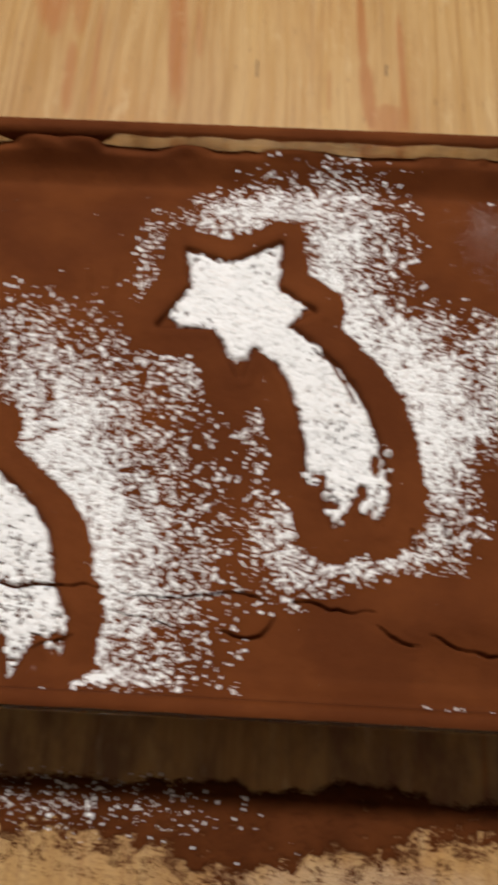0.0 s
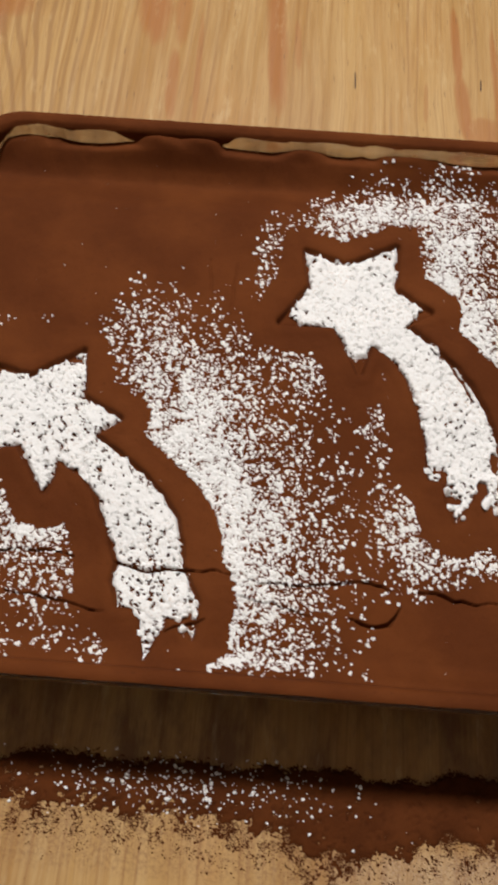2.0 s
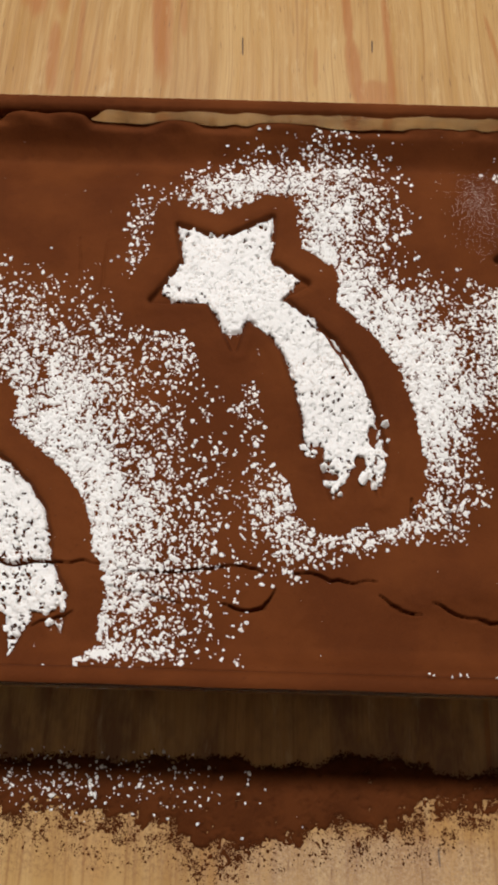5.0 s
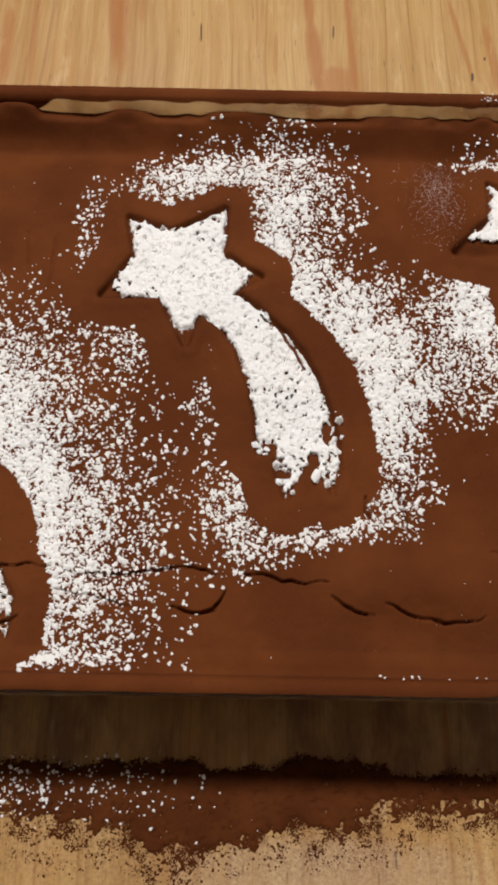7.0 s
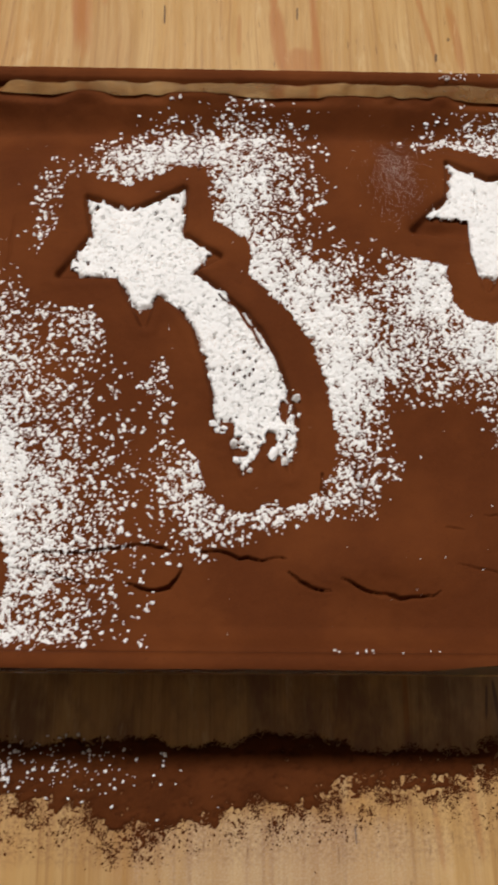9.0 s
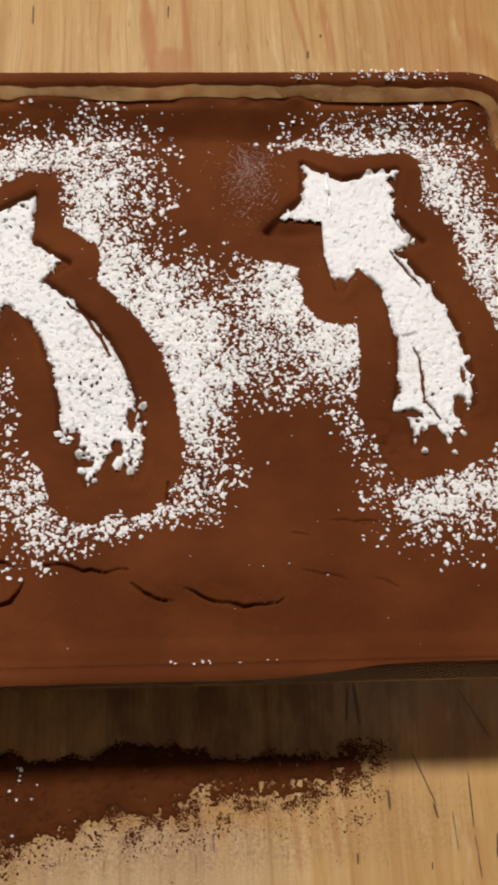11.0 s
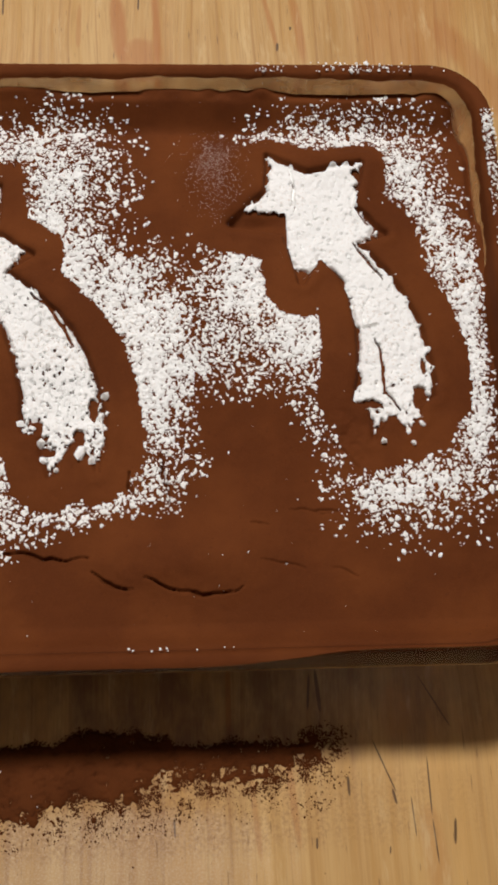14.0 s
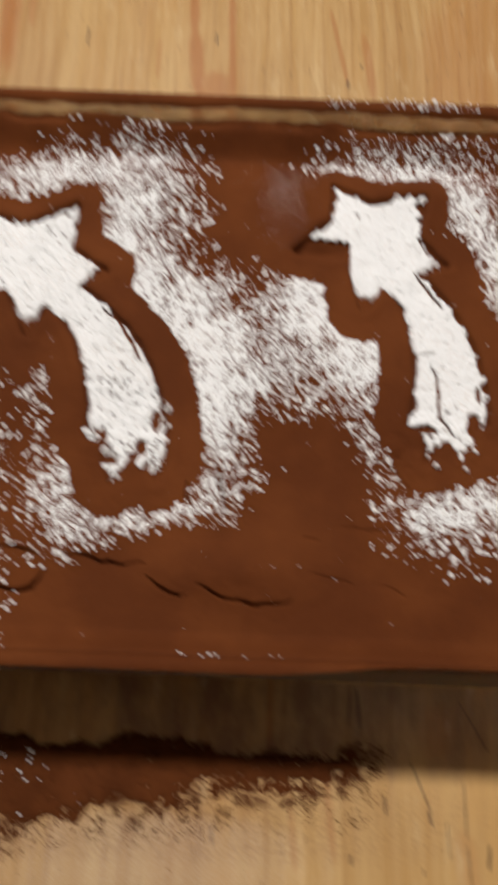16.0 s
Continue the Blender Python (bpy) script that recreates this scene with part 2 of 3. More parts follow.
# ---- mesh helpers ----
def grid_mesh(name, x0, x1, y0, y1, step, height, keep):
    """A height field over a rectangle; height and keep are functions of x and y, keep tells which corners stay."""
    xs, ys = np.arange(x0, x1, step), np.arange(y0, y1, step)
    X, Y = np.meshgrid(xs, ys)
    Z = height(X, Y)
    ok = keep(X, Y, Z)
    cell = ok[:-1, :-1] & ok[1:, :-1] & ok[:-1, 1:] & ok[1:, 1:]
    index = np.arange(X.size).reshape(X.shape)
    quads = np.stack([index[:-1, :-1][cell], index[:-1, 1:][cell], index[1:, 1:][cell], index[1:, :-1][cell]], 1)
    used, quads = np.unique(quads, return_inverse=True)
    verts = np.stack([X.ravel()[used], Y.ravel()[used], Z.ravel()[used]], 1)
    return quick_mesh(name, verts, quads.reshape(-1, 4), True)


def quick_mesh(name, verts, faces, smooth):
    me = bpy.data.meshes.new(name)
    n, k = faces.shape
    me.vertices.add(len(verts))
    me.vertices.foreach_set("co", verts.astype(np.float32).ravel())
    me.loops.add(n * k)
    me.loops.foreach_set("vertex_index", faces.astype(np.int32).ravel())
    me.polygons.add(n)
    me.polygons.foreach_set("loop_start", np.arange(0, n * k, k, dtype=np.int32))
    me.polygons.foreach_set("use_smooth", np.full(n, smooth))
    me.update(calc_edges=True)
    me.validate()
    return me


def ball():
    bm = bmesh.new()
    bmesh.ops.create_icosphere(bm, subdivisions=1, radius=1.0)
    v = np.array([p.co[:] for p in bm.verts])
    f = np.array([[p.index for p in q.verts] for q in bm.faces])
    bm.free()
    return v, f


def octahedron():
    v = np.array([(1, 0, 0), (0, 1, 0), (-1, 0, 0), (0, -1, 0), (0, 0, 1), (0, 0, -1)], float)
    f = np.array([(k, (k + 1) % 4, 4) for k in range(4)] + [((k + 1) % 4, k, 5) for k in range(4)])
    return v, f


def grain_mesh(name, places, radii, seed, flat=0.7, form=ball):
    """Many small irregular lumps in one mesh."""
    rng = np.random.RandomState(seed)
    v, f = form()
    n, k = len(places), len(v)
    shape = v[None] * (1 + rng.uniform(-0.42, 0.42, (n, k, 1)))
    shape = shape * rng.uniform(0.65, 1.35, (n, 1, 3))
    turn = rng.uniform(0, 2 * np.pi, n)
    c, s = np.cos(turn)[:, None], np.sin(turn)[:, None]
    x, y, z = shape[..., 0], shape[..., 1], shape[..., 2] * flat
    shape = np.stack([x * c - y * s, x * s + y * c, z], 2) * radii[:, None, None]
    verts = (shape + places[:, None, :]).reshape(-1, 3)
    faces = (f[None] + (np.arange(n) * k)[:, None, None]).reshape(-1, 3)
    return quick_mesh(name, verts, faces, False)


def scatter(density, x0, x1, y0, y1, per_mm2, seed):
    rng = np.random.RandomState(seed)
    n = int((x1 - x0) * (y1 - y0) * 1e6 * per_mm2)
    x, y = rng.uniform(x0, x1, n), rng.uniform(y0, y1, n)
    hit = rng.rand(n) * per_mm2 < density(x, y)
    return x[hit], y[hit]


def part(name, me, material, parent=None, label=""):
    if isinstance(me, bmesh.types.BMesh):
        bm, me = me, bpy.data.meshes.new(name)
        bm.normal_update()
        bm.to_mesh(me)
        bm.free()
    ob = new(name, me)
    me.materials.clear()
    me.materials.append(material)
    if parent:
        ob.parent = parent
    if label:
        ob["label"] = label
    return ob


def box(bm, x0, x1, y0, y1, z0, z1, bevel=0.0):
    made = bmesh.ops.create_cube(bm, size=1.0)["verts"]
    for v in made:
        v.co = ((x0 + x1) / 2 + v.co.x * (x1 - x0), (y0 + y1) / 2 + v.co.y * (y1 - y0), (z0 + z1) / 2 + v.co.z * (z1 - z0))
    if bevel:
        edges = list({e for v in made for e in v.link_edges})
        bmesh.ops.bevel(bm, geom=edges, offset=bevel, segments=2, profile=0.5, affect="EDGES")
    return bm


def rect_ring(hx, hy, r, n=10):
    """Corner-rounded rectangle, as points round the dish's middle."""
    pts = []
    for cx, cy, a0 in ((hx - r, hy - r, 0), (-hx + r, hy - r, 90), (-hx + r, -hy + r, 180), (hx - r, -hy + r, 270)):
        for k in range(n + 1):
            a = radians(a0 + 90 * k / n)
            pts.append((DISH_X + cx + r * math.cos(a), cy + r * math.sin(a)))
    # straight stretches get their own steps, so that the smear along them can vary
    out = []
    for p, q in zip(pts, pts[1:] + pts[:1]):
        m = max(1, int(math.hypot(q[0] - p[0], q[1] - p[1]) / 0.0025))
        out += [(p[0] + (q[0] - p[0]) * j / m, p[1] + (q[1] - p[1]) * j / m) for j in range(m)]
    return out


# ---- materials ----
class Nodes:
    def __init__(self, name):
        self.mat = bpy.data.materials.new(name)
        self.mat.use_nodes = True
        self.tree = self.mat.node_tree
        self.bsdf = self.tree.nodes["Principled BSDF"]

    def add(self, kind, *links, **values):
        node = self.tree.nodes.new(kind)
        for key, value in values.items():
            setattr(node, key, value)
        for slot, source in links:
            self.put(node.inputs[slot], source)
        return node

    def put(self, socket, source):
        if hasattr(source, "is_linked"):
            self.tree.links.new(source, socket)
        else:
            socket.default_value = source

    def math(self, op, a, b=0.0, c=0.0):
        return self.add("ShaderNodeMath", (0, a), (1, b), (2, c), operation=op).outputs[0]

    def span(self, v, lo, hi, to0=0.0, to1=1.0):
        return self.add("ShaderNodeMapRange", (0, v), (1, lo), (2, hi), (3, to0), (4, to1), interpolation_type="SMOOTHSTEP").outputs[0]

    def mix(self, f, a, b, blend="MIX"):
        node = self.add("ShaderNodeMix", data_type="RGBA", blend_type=blend)
        for slot, source in ((0, f), (6, a), (7, b)):
            self.put(node.inputs[slot], source)
        return node.outputs[2]

    def place(self, sx=1.0, sy=1.0, sz=1.0):
        coord = self.add("ShaderNodeNewGeometry").outputs["Position"]
        return self.add("ShaderNodeVectorMath", (0, coord), (1, (sx, sy, sz)), operation="MULTIPLY").outputs[0]

    def noise(self, at, scale, detail=3.0, rough=0.5, distort=0.0):
        return self.add("ShaderNodeTexNoise", ("Vector", at), ("Scale", scale), ("Detail", detail), ("Roughness", rough),
                        ("Distortion", distort)).outputs[0]

    def bump(self, height, strength, distance):
        node = self.add("ShaderNodeBump", ("Strength", strength), ("Distance", distance), ("Height", height))
        self.tree.links.new(node.outputs[0], self.bsdf.inputs["Normal"])

    def finish(self, colour, rough, spec=0.3):
        self.put(self.bsdf.inputs["Base Color"], colour)
        self.put(self.bsdf.inputs["Roughness"], rough)
        self.put(self.bsdf.inputs["Specular IOR Level"], spec)
        return self.mat


def cocoa_material():
    m = Nodes("cocoa")
    at = m.place()
    fine, broad, speck = m.noise(at, 2600, 3, 0.6), m.noise(at, 28, 4, 0.55), m.noise(at, 700, 2, 0.6)
    col = m.mix(m.span(broad, 0.35, 0.68), (0.092, 0.0228, 0.0048, 1), (0.133, 0.0362, 0.0079, 1))
    col = m.mix(m.span(fine, 0.40, 0.75, 0, 0.25), col, (0.175, 0.054, 0.013, 1))
    col = m.mix(m.span(speck, 0.62, 0.78, 0, 0.45), col, (0.065, 0.016, 0.0045, 1))
    m.bump(m.math("ADD", m.math("MULTIPLY", fine, 0.5), speck), 0.25, 0.0004)
    return m.finish(col, 0.85, 0.12)


def loose_cocoa_material():
    m = Nodes("loose_cocoa")
    at = m.place()
    fine, broad = m.noise(at, 1800, 3, 0.6), m.noise(at, 60, 4, 0.6)
    col = m.mix(m.span(broad, 0.35, 0.68), (0.074, 0.0205, 0.0056, 1), (0.104, 0.0300, 0.0082, 1))
    col = m.mix(m.span(fine, 0.45, 0.75, 0, 0.40), col, (0.120, 0.040, 0.0120, 1))
    m.bump(fine, 0.5, 0.0005)
    return m.finish(col, 0.95, 0.08)


def sugar_material():
    m = Nodes("icing_sugar")
    at = m.place()
    fine, broad = m.noise(at, 2400, 3, 0.65), m.noise(at, 60, 3)
    col = m.mix(m.span(broad, 0.35, 0.7), (0.90, 0.905, 0.89, 1), (0.94, 0.945, 0.93, 1))
    # cocoa dust mixed into the sugar in small specks
    speck = m.noise(at, 1100, 3, 0.7)
    col = m.mix(m.math("MULTIPLY", m.span(speck, 0.54, 0.66), m.span(broad, 0.36, 0.66, 0.12, 0.60)), col, (0.50, 0.36, 0.25, 1))
    m.bump(fine, 0.6, 0.0004)
    return m.finish(col, 0.85, 0.15)


def wood_material():
    m = Nodes("worn_pine")
    pos = m.add("ShaderNodeNewGeometry").outputs["Position"]
    warp = m.noise(m.place(7, 3, 1), 1.0, 3)
    warped = m.add("ShaderNodeVectorMath", (0, pos), (1, m.add("ShaderNodeCombineXYZ", (0, m.math("MULTIPLY", m.math("SUBTRACT", warp, 0.5), 0.030))).outputs[0]),
                   operation="ADD").outputs[0]
    sep = m.add("ShaderNodeSeparateXYZ", (0, warped))
    x, y = sep.outputs[0], sep.outputs[1]
    raw = m.add("ShaderNodeSeparateXYZ", (0, pos))
    rx, ry = raw.outputs[0], raw.outputs[1]

    def stretched(sx, sy, scale, detail=4.0, rough=0.6):
        at = m.add("ShaderNodeVectorMath", (0, warped), (1, (sx, sy, 1)), operation="MULTIPLY").outputs[0]
        return m.noise(at, scale, detail, rough)

    broad = stretched(22, 2.2, 1.0)
    grain = stretched(220, 9, 1.0, 5, 0.65)
    fibre = stretched(1500, 40, 1.0, 3, 0.6)
    col = m.mix(m.span(broad, 0.32, 0.70), (0.525, 0.322, 0.116, 1), (0.39, 0.208, 0.064, 1))
    col = m.mix(m.span(grain, 0.38, 0.72, 0, 0.50), col, (0.62, 0.420, 0.175, 1))
    blotch = stretched(16, 5, 1.0, 4, 0.6)
    col = m.mix(m.span(blotch, 0.46, 0.70, 0, 0.60), col, (0.47, 0.235, 0.062, 1))
    lines = stretched(420, 5, 1.0, 2, 0.5)
    col = m.mix(m.span(lines, 0.54, 0.66, 0, 0.55), col, (0.33, 0.165, 0.052, 1))
    col = m.mix(m.span(fibre, 0.48, 0.74, 0, 0.42), col, (0.30, 0.155, 0.054, 1))
    stain = stretched(60, 5, 1.0, 5, 0.7)
    col = m.mix(m.span(stain, 0.54, 0.74, 0, 0.36), col, (0.27, 0.150, 0.062, 1))
    # close year rings in the paler stretch beside the knot
    knot = m.math("SQRT", m.math("ADD", m.math("POWER", m.math("SUBTRACT", rx, -0.192), 2.0), m.math("POWER", m.math("MULTIPLY", m.math("SUBTRACT", ry, 0.222), 0.45), 2.0)))
    bend = m.math("MULTIPLY", m.span(knot, 0.0, 0.05, 1.0, 0.0), 0.020)
    ring = m.math("SINE", m.math("MULTIPLY", m.math("ADD", m.math("ADD", x, bend), m.math("MULTIPLY", grain, 0.0012)), 1500.0))
    rings_here = m.span(rx, -0.165, -0.085, 1.0, 0.0)
    col = m.mix(m.math("MULTIPLY", m.span(ring, -0.1, 0.9, 0, 0.75), rings_here), col, (0.33, 0.175, 0.060, 1))
    col = m.mix(m.span(knot, 0.006, 0.017, 0.85, 0.0), col, (0.36, 0.165, 0.060, 1))

    # resin streaks: x, y, half width, half length, lean
    edge = m.math("MULTIPLY", m.math("SUBTRACT", stretched(170, 22, 1.0, 4, 0.65), 0.5), 2.6)

    def mark(cx, cy, w, h, lean, soft=0.5):
        dy = m.math("SUBTRACT", ry, cy)
        dx = m.math("SUBTRACT", m.math("SUBTRACT", rx, cx), m.math("MULTIPLY", dy, lean))
        d = m.math("ADD", m.math("POWER", m.math("ABSOLUTE", m.math("DIVIDE", dx, w)), 2.0), m.math("POWER", m.math("ABSOLUTE", m.math("DIVIDE", dy, h)), 4.0))
        return m.span(m.math("ADD", d, edge), 1.0 - soft, 1.0 + soft, 1.0, 0.0)

    pale = m.math("MULTIPLY", mark(0.165, -0.168, 0.060, 0.036, 0.0, 0.8), m.span(broad, 0.35, 0.60, 0.65, 0.30))
    col = m.mix(pale, col, (0.70, 0.445, 0.170, 1))
    far_streaks = (
        (-0.107, 0.245, 0.0081, 0.033, -0.11, 1.0), (-0.091, 0.233, 0.0037, 0.022, -0.01, 0.7), (-0.092, 0.185, 0.0028, 0.022, -0.05, 0.8),
        (-0.080, 0.195, 0.0014, 0.035, -0.03, 0.6), (-0.042, 0.222, 0.0048, 0.050, -0.08, 1.0), (-0.031, 0.215, 0.0017, 0.016, -0.07, 0.6),
        (0.049, 0.221, 0.0022, 0.024, -0.05, 0.95), (0.0525, 0.180, 0.0035, 0.019, -0.11, 0.95), (0.069, 0.196, 0.0019, 0.035, -0.04, 0.95),
        (0.062, 0.166, 0.0092, 0.009, -0.04, 0.75), (0.121, 0.194, 0.0013, 0.023, -0.18, 0.7), (0.1356, 0.182, 0.0022, 0.020, -0.12, 0.7),
        (0.034, 0.183, 0.0011, 0.012, 0.0, 0.5), (0.187, 0.193, 0.0240, 0.040, 0.08, 0.50), (0.219, 0.156, 0.0080, 0.030, -0.58, 0.6),
        (-0.1865, 0.241, 0.0134, 0.0180, -0.29, 0.8))
    near_streaks = (
        (0.158, -0.124, 0.0061, 0.0100, 0.08, 0.5), (0.0963, -0.1194, 0.0010, 0.012, 0.0, 0.8),
        (0.167, -0.172, 0.0040, 0.0140, -0.07, 0.35), (0.118, -0.150, 0.0012, 0.018, -0.1, 0.55), (0.105, -0.158, 0.0010, 0.014, -0.1, 0.5))
    for cx, cy, w, h, lean, k in far_streaks + near_streaks:
        col = m.mix(m.math("MULTIPLY", mark(cx, cy, w, h, lean, 0.8), 0.85 * k), col, (0.385, 0.150, 0.038, 1))
    # dark splits and gouges
    gouges = (
        (0.1380, -0.1496, 0.0008, 0.0042, -0.03), (0.1540, -0.1536, 0.0007, 0.0030, -0.21), (0.1259, -0.1679, 0.0006, 0.0022, 0.05), (0.1744, -0.1655, 0.0008, 0.0052, 0.10),
        (0.1512, -0.1708, 0.0004, 0.0015, 0.08), (0.0770, -0.1616, 0.0006, 0.0038, -0.05), (0.1287, -0.1170, 0.0011, 0.0092, -0.09), (0.1253, -0.1174, 0.0008, 0.0076, 0.08),
        (-0.0013, 0.1940, 0.0007, 0.0070, -0.03), (0.0612, 0.1958, 0.0006, 0.0045, 0.02), (0.1319, 0.1818, 0.0009, 0.0013, 0.08), (0.1254, 0.1708, 0.0010, 0.0030, 0.08))
    splits = ((0.1666, -0.1502, 0.00045, 0.0115, -0.01), (0.1673, -0.1687, 0.00045, 0.0085, -0.07), (0.1510, -0.1433, 0.00050, 0.0103, -0.41), (0.1602, -0.1600, 0.00040, 0.0081, -0.07),
              (0.1710, -0.1221, 0.00050, 0.0109, -0.57))
    for cx, cy, w, h, lean in gouges + splits:
        col = m.mix(m.math("MULTIPLY", mark(cx, cy, w * 0.6, h * 0.8, lean, 0.6), 0.9), col, (0.075, 0.040, 0.018, 1))
    # blotchy reddish-brown darkening of the wood along the dish's front
    front_band = m.math("MULTIPLY", mark(0.0, -0.118, 0.190, 0.024, 0.0, 0.8), m.span(stretched(34, 13, 1.0, 5, 0.7), 0.40, 0.60, 0.02, 0.76))
    col = m.mix(front_band, col, (0.165, 0.070, 0.036, 1))
    dust = m.math("MULTIPLY", mark(0.055, -0.172, 0.050, 0.016, 0.0, 0.9), m.span(m.noise(pos, 1500, 4, 0.7), 0.40, 0.75, 0.10, 0.45))
    col = m.mix(dust, col, (0.72, 0.63, 0.53, 1))
    brown = m.math("MULTIPLY", mark(-0.010, -0.156, 0.155, 0.015, 0.0, 0.9), m.span(m.noise(pos, 700, 4, 0.7), 0.40, 0.66, 0.02, 0.50))
    col = m.mix(brown, col, (0.200, 0.082, 0.032, 1))
    pores = stretched(900, 70, 1.0, 2, 0.5)
    col = m.mix(m.span(pores, 0.66, 0.75, 0, 0.65), col, (0.18, 0.09, 0.035, 1))
    scuff = stretched(130, 26, 1.0, 4, 0.7)
    col = m.mix(m.span(scuff, 0.56, 0.74, 0, 0.50), col, (0.64, 0.46, 0.23, 1))
    m.bump(m.math("ADD", m.math("MULTIPLY", fibre, 0.4), grain), 0.35, 0.0006)
    return m.finish(col, m.span(grain, 0.3, 0.7, 0.34, 0.52), 0.45)


def glass_material():
    m = Nodes("clear_glass")
    m.bsdf.inputs["Transmission Weight"].default_value = 1.0
    m.bsdf.inputs["IOR"].default_value = 1.5
    m.finish((0.97, 0.945, 0.91, 1), m.span(m.noise(m.place(), 120, 3), 0.4, 0.8, 0.02, 0.09), 0.5)
    # a film of cocoa dust clings to the glass at the back and the sides
    y = m.add("ShaderNodeSeparateXYZ", (0, m.place())).outputs[1]
    cling = m.math("MULTIPLY", m.span(y, -0.09, -0.03), m.span(m.noise(m.place(), 70, 4, 0.6), 0.30, 0.70, 0.24, 0.55))
    film = m.add("ShaderNodeBsdfDiffuse", ("Color", (0.56, 0.275, 0.115, 1)))
    both = m.add("ShaderNodeMixShader", (0, cling), (1, m.bsdf.outputs[0]), (2, film.outputs[0]))
    m.tree.links.new(both.outputs[0], m.tree.nodes["Material Output"].inputs[0])
    return m.mat


def plaster_material(name, colour):
    m = Nodes(name)
    at = m.place()
    tone = m.noise(at, 3, 4)
    col = m.mix(m.span(tone, 0.3, 0.7), colour, tuple(c * 0.93 for c in colour[:3]) + (1,))
    m.bump(m.noise(at, 90, 3), 0.15, 0.002)
    return m.finish(col, 0.9, 0.2)


COCOA, LOOSE_COCOA, SUGAR, WOOD, GLASS = cocoa_material(), loose_cocoa_material(), sugar_material(), wood_material(), glass_material()
PLASTER, CEILING = plaster_material("warm_plaster", (0.62, 0.55, 0.48, 1)), plaster_material("white_ceiling", (0.75, 0.72, 0.68, 1))
FLOORING = plaster_material("floor_tile", (0.38, 0.31, 0.25, 1))

# ---- the room that closes the place ----
def slab(name, *sizes, material, label, category):
    return tagged(part(name, box(bmesh.new(), *sizes), material), label, category, kind="structure")


slab("floor", -2.1, 2.1, -2.1, 2.1, -0.80, -0.75, material=FLOORING, label="plain brown kitchen floor", category="floor")
slab("ceiling", -2.1, 2.1, -2.1, 2.1, 1.75, 1.85, material=CEILING, label="plain white kitchen ceiling", category="ceiling")
slab("wall_north", -2.1, 2.1, 2.0, 2.1, -0.75, 1.75, material=PLASTER, label="plain warm plaster wall", category="wall")
slab("wall_south", -2.1, 2.1, -2.1, -2.0, -0.75, 1.75, material=PLASTER, label="plain warm plaster wall", category="wall")
slab("wall_east", 2.0, 2.1, -2.0, 2.0, -0.75, 1.75, material=PLASTER, label="plain warm plaster wall", category="wall")
slab("wall_west", -2.1, -2.0, -2.0, 2.0, -0.75, 1.75, material=PLASTER, label="plain warm plaster wall", category="wall")


# ---- the table ----
def build_table():
    table = tagged(new("table"), "worn honey-coloured pine table with dark splits and resin streaks", "table")
    table.location = (0, 0, -0.75)
    edges = (-0.75, -0.36, 0.28, 0.62, 0.95)
    for a, b in zip(edges, edges[1:]):
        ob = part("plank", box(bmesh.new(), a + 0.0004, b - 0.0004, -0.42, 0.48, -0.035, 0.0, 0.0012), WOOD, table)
        ob.matrix_parent_inverse = Matrix.Translation((0, 0, 0.75))
    for x in (-0.68, 0.88):
        for y in (-0.36, 0.42):
            ob = part("leg", box(bmesh.new(), x - 0.035, x + 0.035, y - 0.035, y + 0.035, -0.75, -0.035, 0.003), WOOD, table)
            ob.matrix_parent_inverse = Matrix.Translation((0, 0, 0.75))


build_table()


# ---- the dish ----
def loft(rings, closed=True):
    bm = bmesh.new()
    rows = [[bm.verts.new((x, y, z)) for (x, y), z in ring] for ring in rings]
    pairs = list(zip(rows, rows[1:])) + ([(rows[-1], rows[0])] if closed else [])
    for a, b in pairs:
        for k in range(len(a)):
            bm.faces.new((a[k], a[(k + 1) % len(a)], b[(k + 1) % len(a)], b[k]))
    for f in bm.faces:
        f.smooth = True
    return bm


def ring_at(inset, z, n=10):
    return [(p, z) for p in rect_ring(DISH_HX - inset, DISH_HY - inset, max(DISH_R - inset * 0.7, 0.012), n)]


def resample(ring, count):
    """The ring's points at even steps of its own length, so that rings can be joined."""
    p = np.array([q for q, _ in ring])
    z = ring[0][1]
    closed = np.vstack([p, p[:1]])
    s = np.r_[0, np.cumsum(np.hypot(*np.diff(closed, axis=0).T))]
    t = np.linspace(0, s[-1], count, endpoint=False)
    return [((np.interp(v, s, closed[:, 0]), np.interp(v, s, closed[:, 1])), z) for v in t]


def build_dish():
    dish = tagged(new("baking_dish"), "clear glass rectangular baking dish with cocoa-dusted rim", "dish")
    dish.location = (DISH_X, 0, 0)
    # outer wall, rolled rim, inner wall, inner floor, outer floor
    profile = ((0.022, 0.0), (0.017, 0.002), (0.0075, 0.044), (0.0040, 0.0490), (0.0008, 0.0515), (0.0, 0.0532), (0.0008, 0.0546), (0.0026, 0.0550), (0.0048, 0.0546),
               (0.0060, 0.0530), (0.0066, 0.0490), (0.0085, 0.0400), (0.0200, 0.0070), (0.0280, 0.0050))
    rings = [resample(ring_at(i, z), 420) for i, z in profile]
    bm = loft(rings, closed=False)
    for pick, z in ((-1, 0.005), (0, 0.0)):
        low = [v for v in bm.verts if abs(v.co.z - z) < 1e-6]
        mid = bm.verts.new((DISH_X, 0, z))
        n = len(low)
        for k in range(n):
            bm.faces.new((low[k], low[(k + 1) % n], mid))
    bmesh.ops.recalc_face_normals(bm, faces=bm.faces)
    body = part("bowl", bm, GLASS, dish, "clear glass bowl with a rolled rim")
    body.matrix_parent_inverse = Matrix.Translation((-DISH_X, 0, 0))


build_dish()


